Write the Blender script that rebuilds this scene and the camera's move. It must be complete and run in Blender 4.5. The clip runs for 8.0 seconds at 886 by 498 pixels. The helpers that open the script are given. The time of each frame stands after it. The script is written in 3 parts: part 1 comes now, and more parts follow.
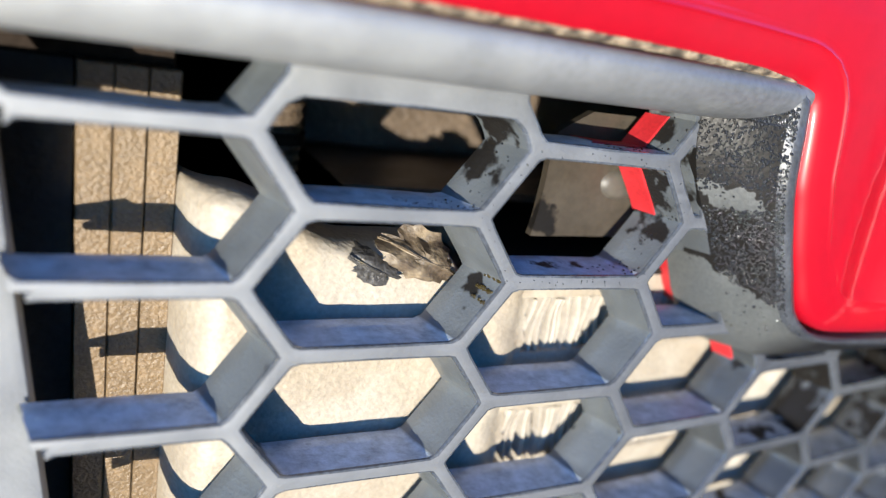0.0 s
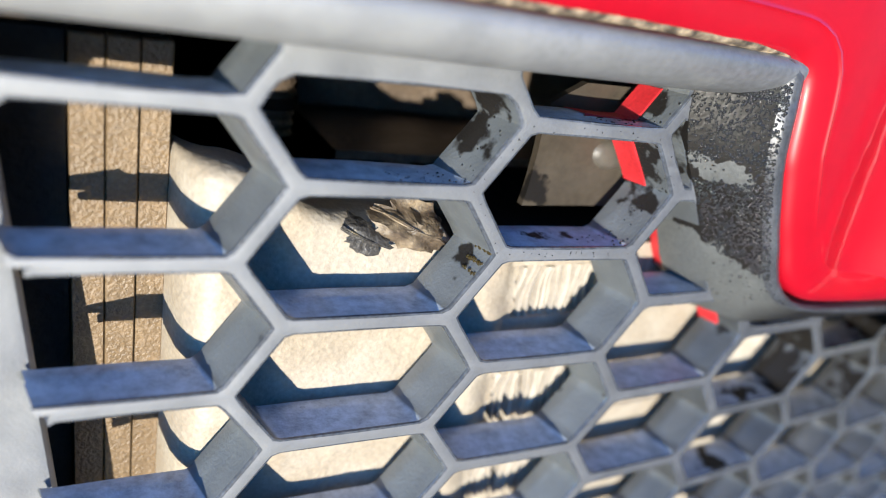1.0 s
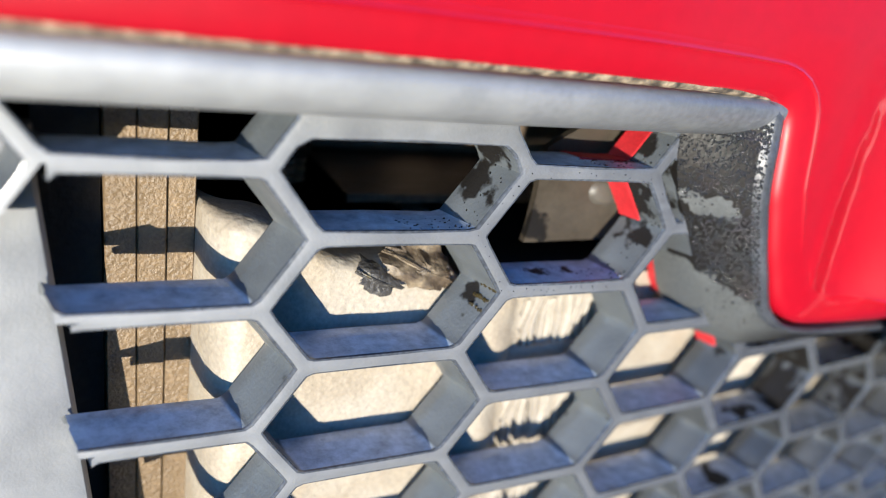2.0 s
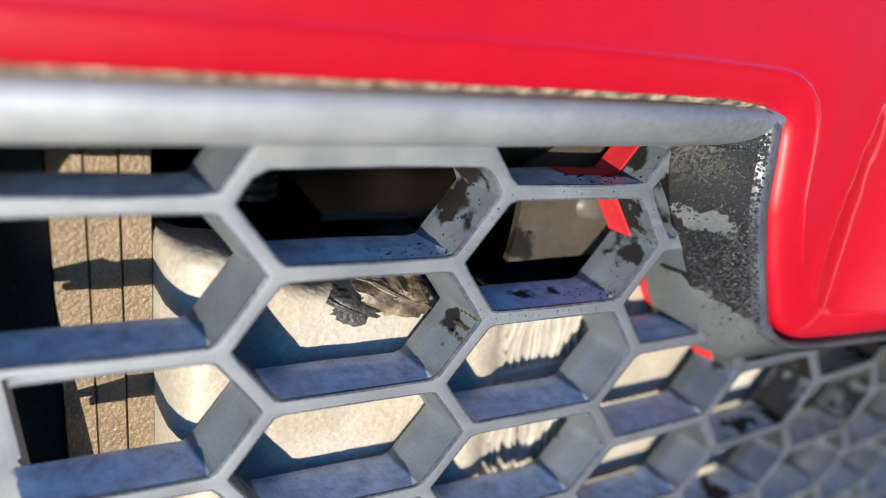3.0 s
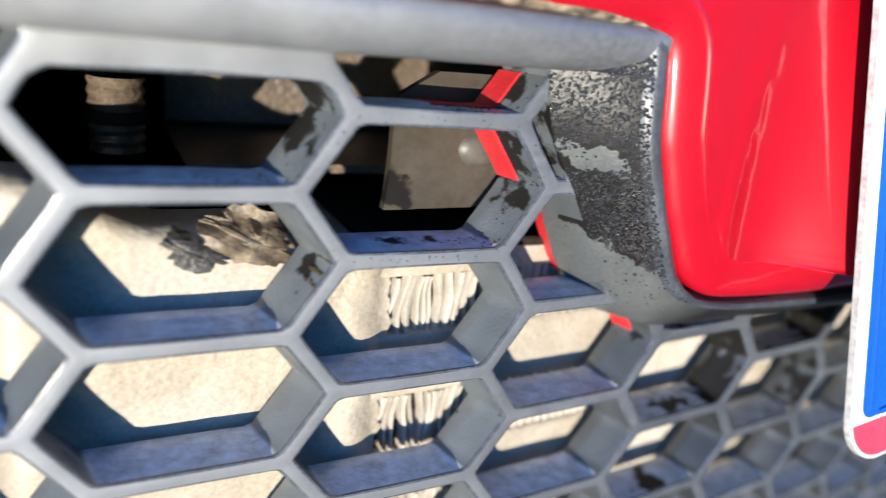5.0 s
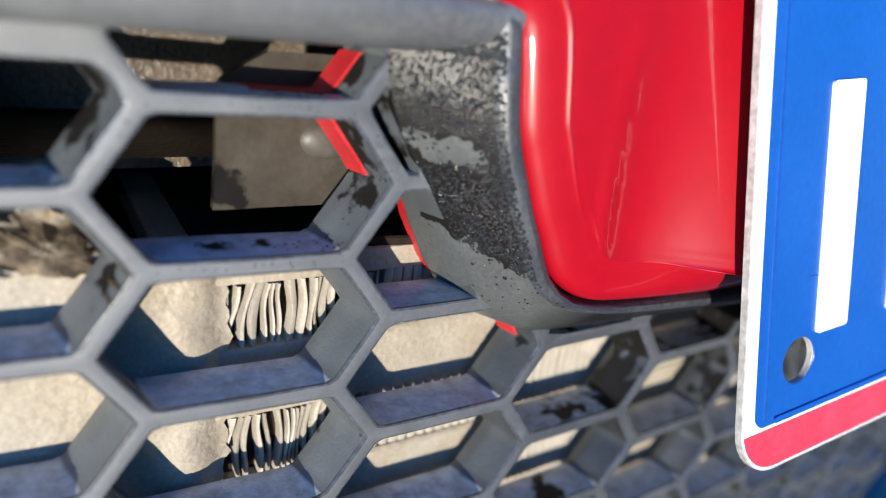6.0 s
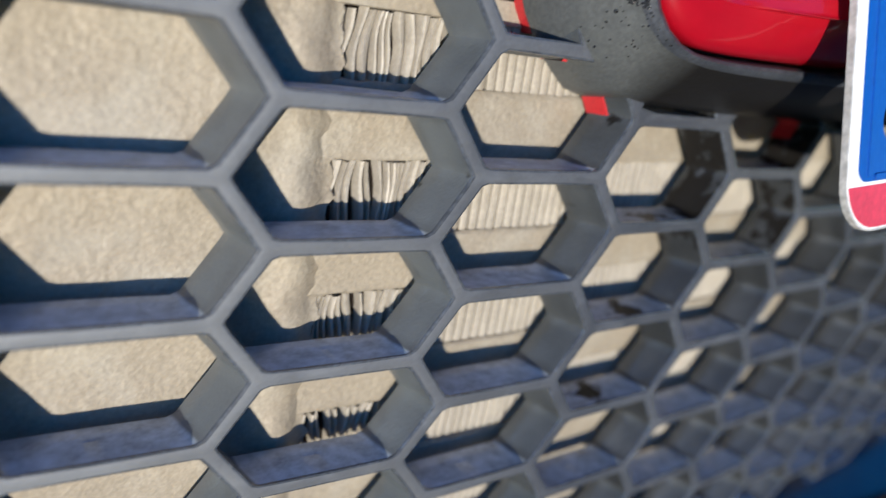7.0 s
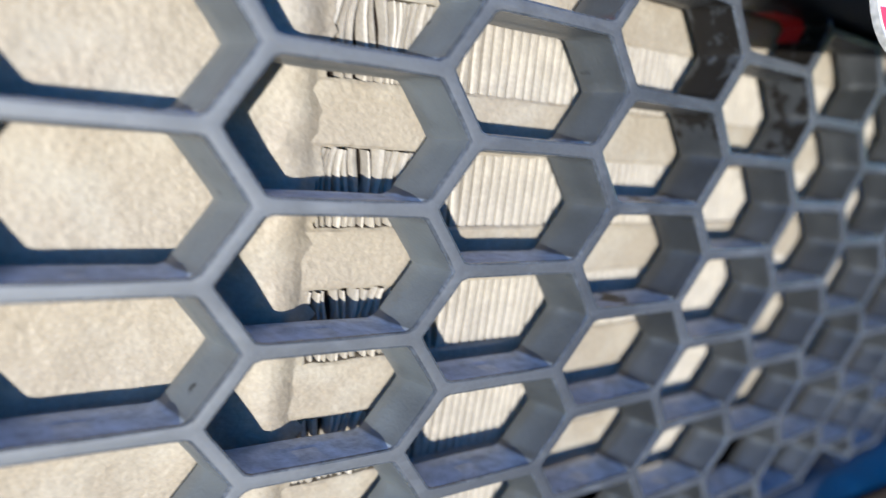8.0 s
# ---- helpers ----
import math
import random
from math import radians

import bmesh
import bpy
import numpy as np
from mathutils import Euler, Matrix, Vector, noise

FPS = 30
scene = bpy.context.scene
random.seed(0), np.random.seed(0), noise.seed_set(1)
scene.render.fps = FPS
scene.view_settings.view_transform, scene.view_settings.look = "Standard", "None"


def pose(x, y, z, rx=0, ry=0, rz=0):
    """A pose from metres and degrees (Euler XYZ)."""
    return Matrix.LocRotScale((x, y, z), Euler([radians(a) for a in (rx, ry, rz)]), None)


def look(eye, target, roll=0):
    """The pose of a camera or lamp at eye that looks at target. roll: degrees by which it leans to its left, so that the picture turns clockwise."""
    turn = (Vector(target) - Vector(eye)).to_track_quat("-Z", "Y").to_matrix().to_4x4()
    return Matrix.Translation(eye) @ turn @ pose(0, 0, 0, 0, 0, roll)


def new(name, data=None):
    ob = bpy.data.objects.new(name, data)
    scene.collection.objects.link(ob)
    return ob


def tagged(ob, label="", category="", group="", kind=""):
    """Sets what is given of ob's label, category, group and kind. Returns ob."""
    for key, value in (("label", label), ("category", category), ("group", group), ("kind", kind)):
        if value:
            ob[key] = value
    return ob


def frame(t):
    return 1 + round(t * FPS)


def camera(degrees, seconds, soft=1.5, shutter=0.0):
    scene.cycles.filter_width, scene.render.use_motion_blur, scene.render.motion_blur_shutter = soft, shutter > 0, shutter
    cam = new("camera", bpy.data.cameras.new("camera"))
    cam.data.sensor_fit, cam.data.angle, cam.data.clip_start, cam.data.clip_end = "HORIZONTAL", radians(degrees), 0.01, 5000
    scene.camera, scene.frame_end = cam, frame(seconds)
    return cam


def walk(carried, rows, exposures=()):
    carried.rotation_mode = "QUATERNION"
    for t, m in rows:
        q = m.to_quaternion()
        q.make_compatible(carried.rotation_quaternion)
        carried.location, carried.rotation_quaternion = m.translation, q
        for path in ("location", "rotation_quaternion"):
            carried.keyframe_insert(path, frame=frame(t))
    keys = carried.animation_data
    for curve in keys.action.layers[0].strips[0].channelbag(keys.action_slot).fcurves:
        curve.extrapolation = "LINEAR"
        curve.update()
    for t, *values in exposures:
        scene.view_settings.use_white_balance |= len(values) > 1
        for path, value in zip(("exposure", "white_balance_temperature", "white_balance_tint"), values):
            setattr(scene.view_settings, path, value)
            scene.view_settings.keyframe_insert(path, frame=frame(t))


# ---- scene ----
# All building numbers are millimetres in the grille's own axes: x along the grille, y into the car, z up its face.
MM = 0.001
LEAN = 12.0
SET = Matrix.Translation((0, 0, 0.42)) @ Matrix.Rotation(radians(-LEAN), 4, "X")
STRETCH = 1.0470


def bow(x):
    """How far the drawn face sweeps back at x."""
    return 0.27 * (math.hypot(max(x - 25.0, 0.0), 75.0) - 75.0)


def true_place(v):
    """From drawing to true places: the car's nose is a little longer, its sweep flatter, and its foot falls back."""
    x, y, z = v
    wide = 0.5 + (x - 0.5) * STRETCH
    sweep = 0.126 * (math.hypot(max(wide - 7.2, 0.0), 96.1) - 96.1)
    return Vector((wide, y + sweep - bow(x) + 0.000726 * min(z + 40.0, 0.0) ** 2, z))


cam = camera(63.06, 8.0, 1.1, 0.28)
PATH = [
    (0, (-57.63, -82.80, 15.30), (-11.69, 0.82, -14.63), 9.82),
    (0.5, (-51.23, -80.66, 11.88), (-4.62, 1.49, -20.96), 8.96),
    (1, (-57.69, -82.96, 19.71), (-11.35, -2.42, -17.28), 10.86),
    (1.5, (-57.87, -86.92, 17.33), (-11.46, -5.85, -18.37), 9.80),
    (1.7, (-61.33, -87.36, 22.32), (-15.29, -5.60, -12.25), 9.02),
    (2.8, (-61.44, -83.42, 29.30), (-16.29, -2.63, -8.57), 9.41),
    (3, (-54.72, -80.65, 29.32), (-9.00, 0.28, -7.55), 7.93),
    (3.5, (-55.31, -82.49, 18.80), (-10.14, 0.01, -15.17), 7.11),
    (4, (-55.61, -78.43, 17.96), (-9.30, 4.48, -13.38), 6.50),
    (4.5, (-57.82, -79.26, 16.02), (-10.35, 3.08, -15.05), 6.48),
    (5, (-32.84, -85.39, 15.43), (13.40, -2.95, -17.21), 7.11),
    (5.2, (-27.74, -82.41, 17.14), (23.06, -2.50, -15.02), 7.61),
    (6.3, (-9.51, -81.93, 14.02), (40.51, -2.48, -20.42), 7.41),
    (6.5, (-14.68, -90.24, -2.59), (36.37, -9.61, -32.47), 7.49),
    (7, (-29.80, -87.57, -28.19), (22.24, -7.52, -57.94), 7.88),
    (7.5, (-43.44, -85.77, -42.23), (9.30, -5.69, -70.63), 7.32),
    (8, (-30.04, -86.80, -66.13), (24.19, -4.79, -84.41), 5.39),
]
cam.data.dof.use_dof = True
cam.data.dof.focus_distance = 0.110
cam.data.dof.aperture_fstop = 9.5
walk(cam, [(t, SET @ look(Vector(eye) * MM, Vector(target) * MM, roll)) for t, eye, target, roll in PATH],
     [(0.0, 2.58, 5900, 9), (1.7, 2.53, 5900, 9), (3.0, 2.4, 5900, 9), (4.0, 2.38, 5900, 9), (5.0, 2.55, 5900, 9), (6.3, 1.95, 5900, 9), (7.0, 1.75, 5800, 9), (7.5, 1.8, 5750, 9), (8.0, 2.15, 5450, 9)])

# ---- light ----
SUN_FROM = (SET.to_3x3() @ Vector((-0.60, -1.0, -0.14))).normalized()
world = bpy.data.worlds.new("world")
scene.world = world
world.use_nodes = True
wn = world.node_tree.nodes
sky = wn.new("ShaderNodeTexSky")
sky.sky_type = "NISHITA"
sky.sun_disc = False
sky.ozone_density = 3.5
sky.dust_density = 0.1
sky.sun_elevation = math.asin(SUN_FROM.z)
sky.sun_rotation = math.atan2(SUN_FROM.x, SUN_FROM.y)
deep = wn.new("ShaderNodeHueSaturation")
deep.inputs["Hue"].default_value = 0.515
deep.inputs["Saturation"].default_value = 1.25
world.node_tree.links.new(sky.outputs["Color"], deep.inputs["Color"])
world.node_tree.links.new(deep.outputs["Color"], wn["Background"].inputs["Color"])
wn["Background"].inputs["Strength"].default_value = 0.19
sun = new("sun", bpy.data.lights.new("sun", "SUN"))
sun.data.energy, sun.data.angle, sun.data.color = 2.0, radians(0.6), (1.0, 0.885, 0.72)
sun.matrix_world = look((0, 0, 0), -SUN_FROM)


# ---- materials ----
def material(name, base, rough, metal=0.0, vary=0.15, size=30.0, grain=900.0, bump=0.1, bump_size=700.0, coat=0.0, second=None, spread=(0.45, 0.62)):
    """A surface of one colour with blotches and grain; second: a colour that shows in patches of the coarse noise."""
    m = bpy.data.materials.new(name)
    m.use_nodes = True
    n, l = m.node_tree.nodes, m.node_tree.links
    b = n["Principled BSDF"]
    b.inputs["Metallic"].default_value = metal
    b.inputs["Coat Weight"].default_value = coat
    b.inputs["Coat Roughness"].default_value = 0.07
    geo = n.new("ShaderNodeNewGeometry")
    big, fine = n.new("ShaderNodeTexNoise"), n.new("ShaderNodeTexNoise")
    for tex, s, d in ((big, size, 6.0), (fine, grain, 4.0)):
        tex.inputs["Scale"].default_value, tex.inputs["Detail"].default_value = s, d
        l.new(geo.outputs["Position"], tex.inputs["Vector"])
    ramp = n.new("ShaderNodeValToRGB")
    ramp.color_ramp.elements[0].position, ramp.color_ramp.elements[1].position = spread
    other = second or tuple(c * (1 - vary) for c in base)
    ramp.color_ramp.elements[0].color = (*other, 1)
    ramp.color_ramp.elements[1].color = (*base, 1)
    l.new(big.outputs["Fac"], ramp.inputs["Fac"])
    speck = n.new("ShaderNodeMix")
    speck.data_type, speck.blend_type = "RGBA", "MULTIPLY"
    speck.inputs["Factor"].default_value = vary * 2.5
    tone = n.new("ShaderNodeMapRange")
    tone.inputs["From Min"].default_value, tone.inputs["From Max"].default_value = 0.3, 0.7
    tone.inputs["To Min"].default_value, tone.inputs["To Max"].default_value = 0.45, 1.3
    l.new(fine.outputs["Fac"], tone.inputs["Value"])
    l.new(ramp.outputs["Color"], speck.inputs["A"])
    l.new(tone.outputs["Result"], speck.inputs["B"])
    l.new(speck.outputs["Result"], b.inputs["Base Color"])
    r = n.new("ShaderNodeMapRange")
    r.inputs["From Min"].default_value, r.inputs["From Max"].default_value = 0.3, 0.7
    r.inputs["To Min"].default_value, r.inputs["To Max"].default_value = rough * 0.8, min(1, rough * 1.2)
    l.new(big.outputs["Fac"], r.inputs["Value"])
    l.new(r.outputs["Result"], b.inputs["Roughness"])
    if bump:
        relief, bn = n.new("ShaderNodeTexNoise"), n.new("ShaderNodeBump")
        relief.inputs["Scale"].default_value, relief.inputs["Detail"].default_value = bump_size, 5.0
        l.new(geo.outputs["Position"], relief.inputs["Vector"])
        bn.inputs["Strength"].default_value, bn.inputs["Distance"].default_value = bump, 0.0006
        l.new(relief.outputs["Fac"], bn.inputs["Height"])
        l.new(bn.outputs["Normal"], b.inputs["Normal"])
    return m


def soak(m, wet, gloss):
    """Darkens and smooths a material where the given value is 1."""
    n, l = m.node_tree.nodes, m.node_tree.links
    b = n["Principled BSDF"]
    tint, smooth, shine = n.new("ShaderNodeMix"), n.new("ShaderNodeMix"), n.new("ShaderNodeMapRange")
    tint.data_type = "RGBA"
    tint.inputs["B"].default_value = (0.011, 0.010, 0.009, 1)
    l.new(b.inputs["Base Color"].links[0].from_socket, tint.inputs["A"])
    smooth.inputs["B"].default_value = 0.34
    l.new(b.inputs["Roughness"].links[0].from_socket, smooth.inputs["A"])
    shine.inputs["To Min"].default_value, shine.inputs["To Max"].default_value = gloss, 0.2
    l.new(wet, tint.inputs["Factor"])
    l.new(wet, smooth.inputs["Factor"])
    l.new(wet, shine.inputs["Value"])
    l.new(tint.outputs["Result"], b.inputs["Base Color"])
    l.new(smooth.outputs["Result"], b.inputs["Roughness"])
    l.new(shine.outputs["Result"], b.inputs["Specular IOR Level"])
    return m


TIDE, LEVEL, DRY = 0.52, 3.3, (35.3, -4.2, -4.4)


def add_tide(m, gloss):
    """Wet above a slanting, ragged water line, but for one patch that has dried, and dark and smooth along the far run.
    """
    n, l = m.node_tree.nodes, m.node_tree.links
    geo, up, tex, fine, lift = (n.new(k) for k in ("ShaderNodeNewGeometry", "ShaderNodeVectorMath", "ShaderNodeTexNoise", "ShaderNodeMapRange", "ShaderNodeMath"))
    across = SET.to_3x3() @ Vector((TIDE / STRETCH, 0.0, 1.0))
    up.operation, lift.operation = "DOT_PRODUCT", "ADD"
    up.inputs[1].default_value = across
    l.new(geo.outputs["Position"], up.inputs[0])
    tex.inputs["Scale"].default_value, tex.inputs["Detail"].default_value = 260.0, 4.0
    l.new(geo.outputs["Position"], tex.inputs["Vector"])
    fine.inputs["To Min"].default_value, fine.inputs["To Max"].default_value = -0.0045, 0.0045
    l.new(tex.outputs["Fac"], fine.inputs["Value"])
    l.new(up.outputs["Value"], lift.inputs[0])
    l.new(fine.outputs["Result"], lift.inputs[1])
    line = across.dot(SET.translation) + (LEVEL - TIDE * (0.5 - 0.5 / STRETCH)) * MM
    above = n.new("ShaderNodeMapRange")
    above.inputs["From Min"].default_value, above.inputs["From Max"].default_value = line, line + 0.0002
    l.new(lift.outputs["Value"], above.inputs["Value"])
    place, away, rag, out, both = (n.new(k) for k in ("ShaderNodeVectorMath", "ShaderNodeVectorMath", "ShaderNodeMath", "ShaderNodeMapRange", "ShaderNodeMath"))
    place.operation, away.operation, rag.operation, both.operation = "SUBTRACT", "LENGTH", "ADD", "MULTIPLY"
    place.inputs[1].default_value = SET @ (true_place(DRY) * MM)
    l.new(geo.outputs["Position"], place.inputs[0])
    flat = n.new("ShaderNodeVectorMath")
    flat.operation = "MULTIPLY"
    flat.inputs[1].default_value = (0.62, 0.3, 1.35)
    l.new(place.outputs["Vector"], flat.inputs[0])
    l.new(flat.outputs["Vector"], away.inputs[0])
    l.new(away.outputs["Value"], rag.inputs[0])
    l.new(fine.outputs["Result"], rag.inputs[1])
    out.inputs["From Min"].default_value, out.inputs["From Max"].default_value = 0.0026, 0.0028
    l.new(rag.outputs["Value"], out.inputs["Value"])
    l.new(above.outputs["Result"], both.inputs[0])
    l.new(out.outputs["Result"], both.inputs[1])
    split, near, upper = (n.new(k) for k in ("ShaderNodeSeparateXYZ", "ShaderNodeMapRange", "ShaderNodeMath"))
    l.new(geo.outputs["Position"], split.inputs["Vector"])
    near.inputs["From Min"].default_value, near.inputs["From Max"].default_value = 0.050, 0.0502
    near.inputs["To Min"].default_value, near.inputs["To Max"].default_value = 1.0, 0.0
    l.new(split.outputs["X"], near.inputs["Value"])
    upper.operation = "MULTIPLY"
    l.new(both.outputs["Value"], upper.inputs[0])
    l.new(near.outputs["Result"], upper.inputs[1])
    beyond, either = n.new("ShaderNodeMapRange"), n.new("ShaderNodeMath")
    beyond.inputs["From Min"].default_value, beyond.inputs["From Max"].default_value = 0.056, 0.066
    l.new(split.outputs["X"], beyond.inputs["Value"])
    either.operation = "MAXIMUM"
    l.new(upper.outputs["Value"], either.inputs[0])
    l.new(beyond.outputs["Result"], either.inputs[1])
    return soak(m, either.outputs["Value"], gloss)


def add_wet(m, spots, gloss=0.5):
    """Dark wet splashes round the given places (millimetres, with their reach)."""
    n, l = m.node_tree.nodes, m.node_tree.links
    geo = n.new("ShaderNodeNewGeometry")
    near = None
    for x, y, z, reach in spots:
        d, f = n.new("ShaderNodeVectorMath"), n.new("ShaderNodeMapRange")
        d.operation = "DISTANCE"
        d.inputs[1].default_value = SET @ (true_place((x, y, z)) * MM)
        l.new(geo.outputs["Position"], d.inputs[0])
        f.inputs["From Min"].default_value, f.inputs["From Max"].default_value = 0.0, reach * MM
        f.inputs["To Min"].default_value, f.inputs["To Max"].default_value = 0.5, 0.0
        l.new(d.outputs["Value"], f.inputs["Value"])
        if near is None:
            near = f.outputs["Result"]
        else:
            a = n.new("ShaderNodeMath")
            a.operation = "MAXIMUM"
            l.new(near, a.inputs[0])
            l.new(f.outputs["Result"], a.inputs[1])
            near = a.outputs["Value"]
    tex, add, cut = n.new("ShaderNodeTexNoise"), n.new("ShaderNodeMath"), n.new("ShaderNodeMapRange")
    tex.inputs["Scale"].default_value, tex.inputs["Detail"].default_value = 260.0, 5.0
    l.new(geo.outputs["Position"], tex.inputs["Vector"])
    add.operation = "ADD"
    l.new(tex.outputs["Fac"], add.inputs[0])
    l.new(near, add.inputs[1])
    cut.inputs["From Min"].default_value, cut.inputs["From Max"].default_value = 0.68, 0.76
    l.new(add.outputs["Value"], cut.inputs["Value"])
    return soak(m, cut.outputs["Result"], gloss)


def add_scuffs(m, colour, scale, low, high):
    """Pale rubbed patches and scratches over a plastic."""
    n, l = m.node_tree.nodes, m.node_tree.links
    b = n["Principled BSDF"]
    geo, warp, tex, cut, mix = (n.new(k) for k in ("ShaderNodeNewGeometry", "ShaderNodeMapping", "ShaderNodeTexNoise", "ShaderNodeMapRange", "ShaderNodeMix"))
    warp.inputs["Scale"].default_value = (0.45, 1.0, 1.6)
    tex.inputs["Scale"].default_value, tex.inputs["Detail"].default_value, tex.inputs["Distortion"].default_value = scale, 8.0, 0.6
    cut.inputs["From Min"].default_value, cut.inputs["From Max"].default_value = low, high
    cut.inputs["To Max"].default_value = 0.75
    l.new(geo.outputs["Position"], warp.inputs["Vector"])
    l.new(warp.outputs["Vector"], tex.inputs["Vector"])
    l.new(tex.outputs["Fac"], cut.inputs["Value"])
    mix.data_type = "RGBA"
    l.new(cut.outputs["Result"], mix.inputs["Factor"])
    l.new(b.inputs["Base Color"].links[0].from_socket, mix.inputs["A"])
    mix.inputs["B"].default_value = (*colour, 1)
    l.new(mix.outputs["Result"], b.inputs["Base Color"])
    return m


def add_light_fade(m, colour, start, stop):
    """Painted light: paler at the near end, fading from start to stop (millimetres across)."""
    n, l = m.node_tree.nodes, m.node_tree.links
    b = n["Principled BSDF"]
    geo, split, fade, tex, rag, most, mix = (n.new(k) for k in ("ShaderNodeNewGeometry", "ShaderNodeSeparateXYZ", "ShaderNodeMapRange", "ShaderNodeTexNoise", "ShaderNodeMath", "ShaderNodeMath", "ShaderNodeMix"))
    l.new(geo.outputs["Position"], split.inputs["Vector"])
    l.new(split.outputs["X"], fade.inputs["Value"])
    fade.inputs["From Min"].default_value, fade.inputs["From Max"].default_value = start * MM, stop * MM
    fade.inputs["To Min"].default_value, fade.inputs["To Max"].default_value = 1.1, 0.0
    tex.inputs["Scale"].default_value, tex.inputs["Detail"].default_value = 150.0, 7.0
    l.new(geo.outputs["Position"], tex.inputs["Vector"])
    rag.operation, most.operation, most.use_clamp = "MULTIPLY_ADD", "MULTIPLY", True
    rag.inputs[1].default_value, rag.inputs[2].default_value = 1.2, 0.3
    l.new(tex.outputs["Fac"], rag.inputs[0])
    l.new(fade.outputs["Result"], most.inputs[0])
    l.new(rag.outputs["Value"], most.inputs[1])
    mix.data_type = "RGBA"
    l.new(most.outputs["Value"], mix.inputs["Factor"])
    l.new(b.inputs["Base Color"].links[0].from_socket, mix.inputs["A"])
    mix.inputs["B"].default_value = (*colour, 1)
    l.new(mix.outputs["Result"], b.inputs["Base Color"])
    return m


def add_lit_dust(m, colour, most):
    """Patchy dust on ledges facing up, its pale colour standing in for sky light."""
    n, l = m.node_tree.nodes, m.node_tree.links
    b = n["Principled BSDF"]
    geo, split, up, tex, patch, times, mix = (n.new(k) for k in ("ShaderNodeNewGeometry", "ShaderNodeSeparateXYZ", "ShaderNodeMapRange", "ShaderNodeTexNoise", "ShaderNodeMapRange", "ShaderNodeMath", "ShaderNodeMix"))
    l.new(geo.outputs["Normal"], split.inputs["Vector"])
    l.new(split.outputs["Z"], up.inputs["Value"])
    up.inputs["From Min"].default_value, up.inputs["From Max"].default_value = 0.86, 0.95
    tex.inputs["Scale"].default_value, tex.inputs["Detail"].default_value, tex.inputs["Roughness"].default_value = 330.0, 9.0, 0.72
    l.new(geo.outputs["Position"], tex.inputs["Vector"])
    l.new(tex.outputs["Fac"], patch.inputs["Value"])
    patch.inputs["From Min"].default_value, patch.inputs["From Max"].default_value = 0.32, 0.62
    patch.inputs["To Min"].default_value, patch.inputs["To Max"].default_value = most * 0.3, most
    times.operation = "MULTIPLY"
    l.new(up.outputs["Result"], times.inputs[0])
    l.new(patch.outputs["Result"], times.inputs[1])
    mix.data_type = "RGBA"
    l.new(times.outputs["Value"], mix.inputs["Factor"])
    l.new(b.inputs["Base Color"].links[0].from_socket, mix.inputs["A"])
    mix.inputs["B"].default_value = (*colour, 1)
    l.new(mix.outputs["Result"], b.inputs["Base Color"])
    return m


SHEEN_GREY = material("sheen_grey_plastic", (0.062, 0.068, 0.082), 0.52, vary=0.2, size=60, grain=1500, bump=0.14, bump_size=2500)
add_scuffs(SHEEN_GREY, (0.13, 0.14, 0.16), 160, 0.56, 0.78)
# near bars coloured paler to stand in for sun sheen
add_light_fade(SHEEN_GREY, (0.19, 0.196, 0.20), -85, 65)
SHEEN_GREY.node_tree.nodes["Principled BSDF"].inputs["Specular IOR Level"].default_value = 1.0
WORN = material("rubbed_plastic_edge", (0.085, 0.094, 0.11), 0.24, vary=0.3, size=120, grain=1500, bump=0.05, bump_size=2500)
WORN.node_tree.nodes["Principled BSDF"].inputs["Specular IOR Level"].default_value = 1.0
PLASTIC = material("dusty_shaded_plastic", (0.024, 0.026, 0.028), 0.42, vary=0.24, size=90, grain=1300, bump=0.22, bump_size=1800)
# inner walls painted dark at the far end, where they lie in shade
add_light_fade(PLASTIC, (0.078, 0.086, 0.09), 20, 80)
# dust tone raised to paint sky light onto the ledges
add_lit_dust(PLASTIC, (0.50, 0.55, 0.58), 0.95)
# spots from x 66 on also paint in shade besides the wet cells
add_wet(PLASTIC, ((-3.5, 6, 4, 7.5), (-3.5, 7, -3, 6.5), (-2.6, 3, -5, 4.5), (27, 7, -4, 10), (29, 7, -8, 8.5), (28.5, 3.5, -12.5, 4.5), (26, 8, 3, 10), (-2, 5, -21.6, 3.4),
                  (9, 5, -20, 3.6), (15, 5, -20, 2.6), (66, 6, -45, 10), (90, 10, -42, 15), (88, 10, -58, 11), (74, 8, -54, 10), (120, 14, -46, 14), (118, 14, -62, 9), (74, 8, -79, 7), (72, 8, -99, 7)), 1.0)
RAIL = material("scuffed_grey_rail", (0.10, 0.106, 0.118), 0.45, vary=0.2, size=50, grain=900, bump=0.14, bump_size=1500)
RAIL.node_tree.nodes["Principled BSDF"].inputs["Specular IOR Level"].default_value = 1.0
# the sun's glare on the near end of the rail, put into its colour
add_light_fade(RAIL, (0.30, 0.305, 0.305), -75, 38)
add_scuffs(RAIL, (0.2, 0.205, 0.2), 90, 0.56, 0.8)
WET = add_tide(material("wet_grained_plastic", (0.085, 0.089, 0.088), 0.4, vary=0.16, size=75, grain=1500, bump=0.16, bump_size=1500), 0.5)
LIPGREY = material("scuffed_lip_plastic", (0.055, 0.060, 0.070), 0.36, vary=0.25, size=160, grain=1600, bump=0.2, bump_size=1500)
RED = material("red_paint", (0.31, 0.0015, 0.009), 0.40, vary=0.04, size=20, grain=400, bump=0.0, coat=0.8)
RED.node_tree.nodes["Principled BSDF"].inputs["Specular IOR Level"].default_value = 0.35
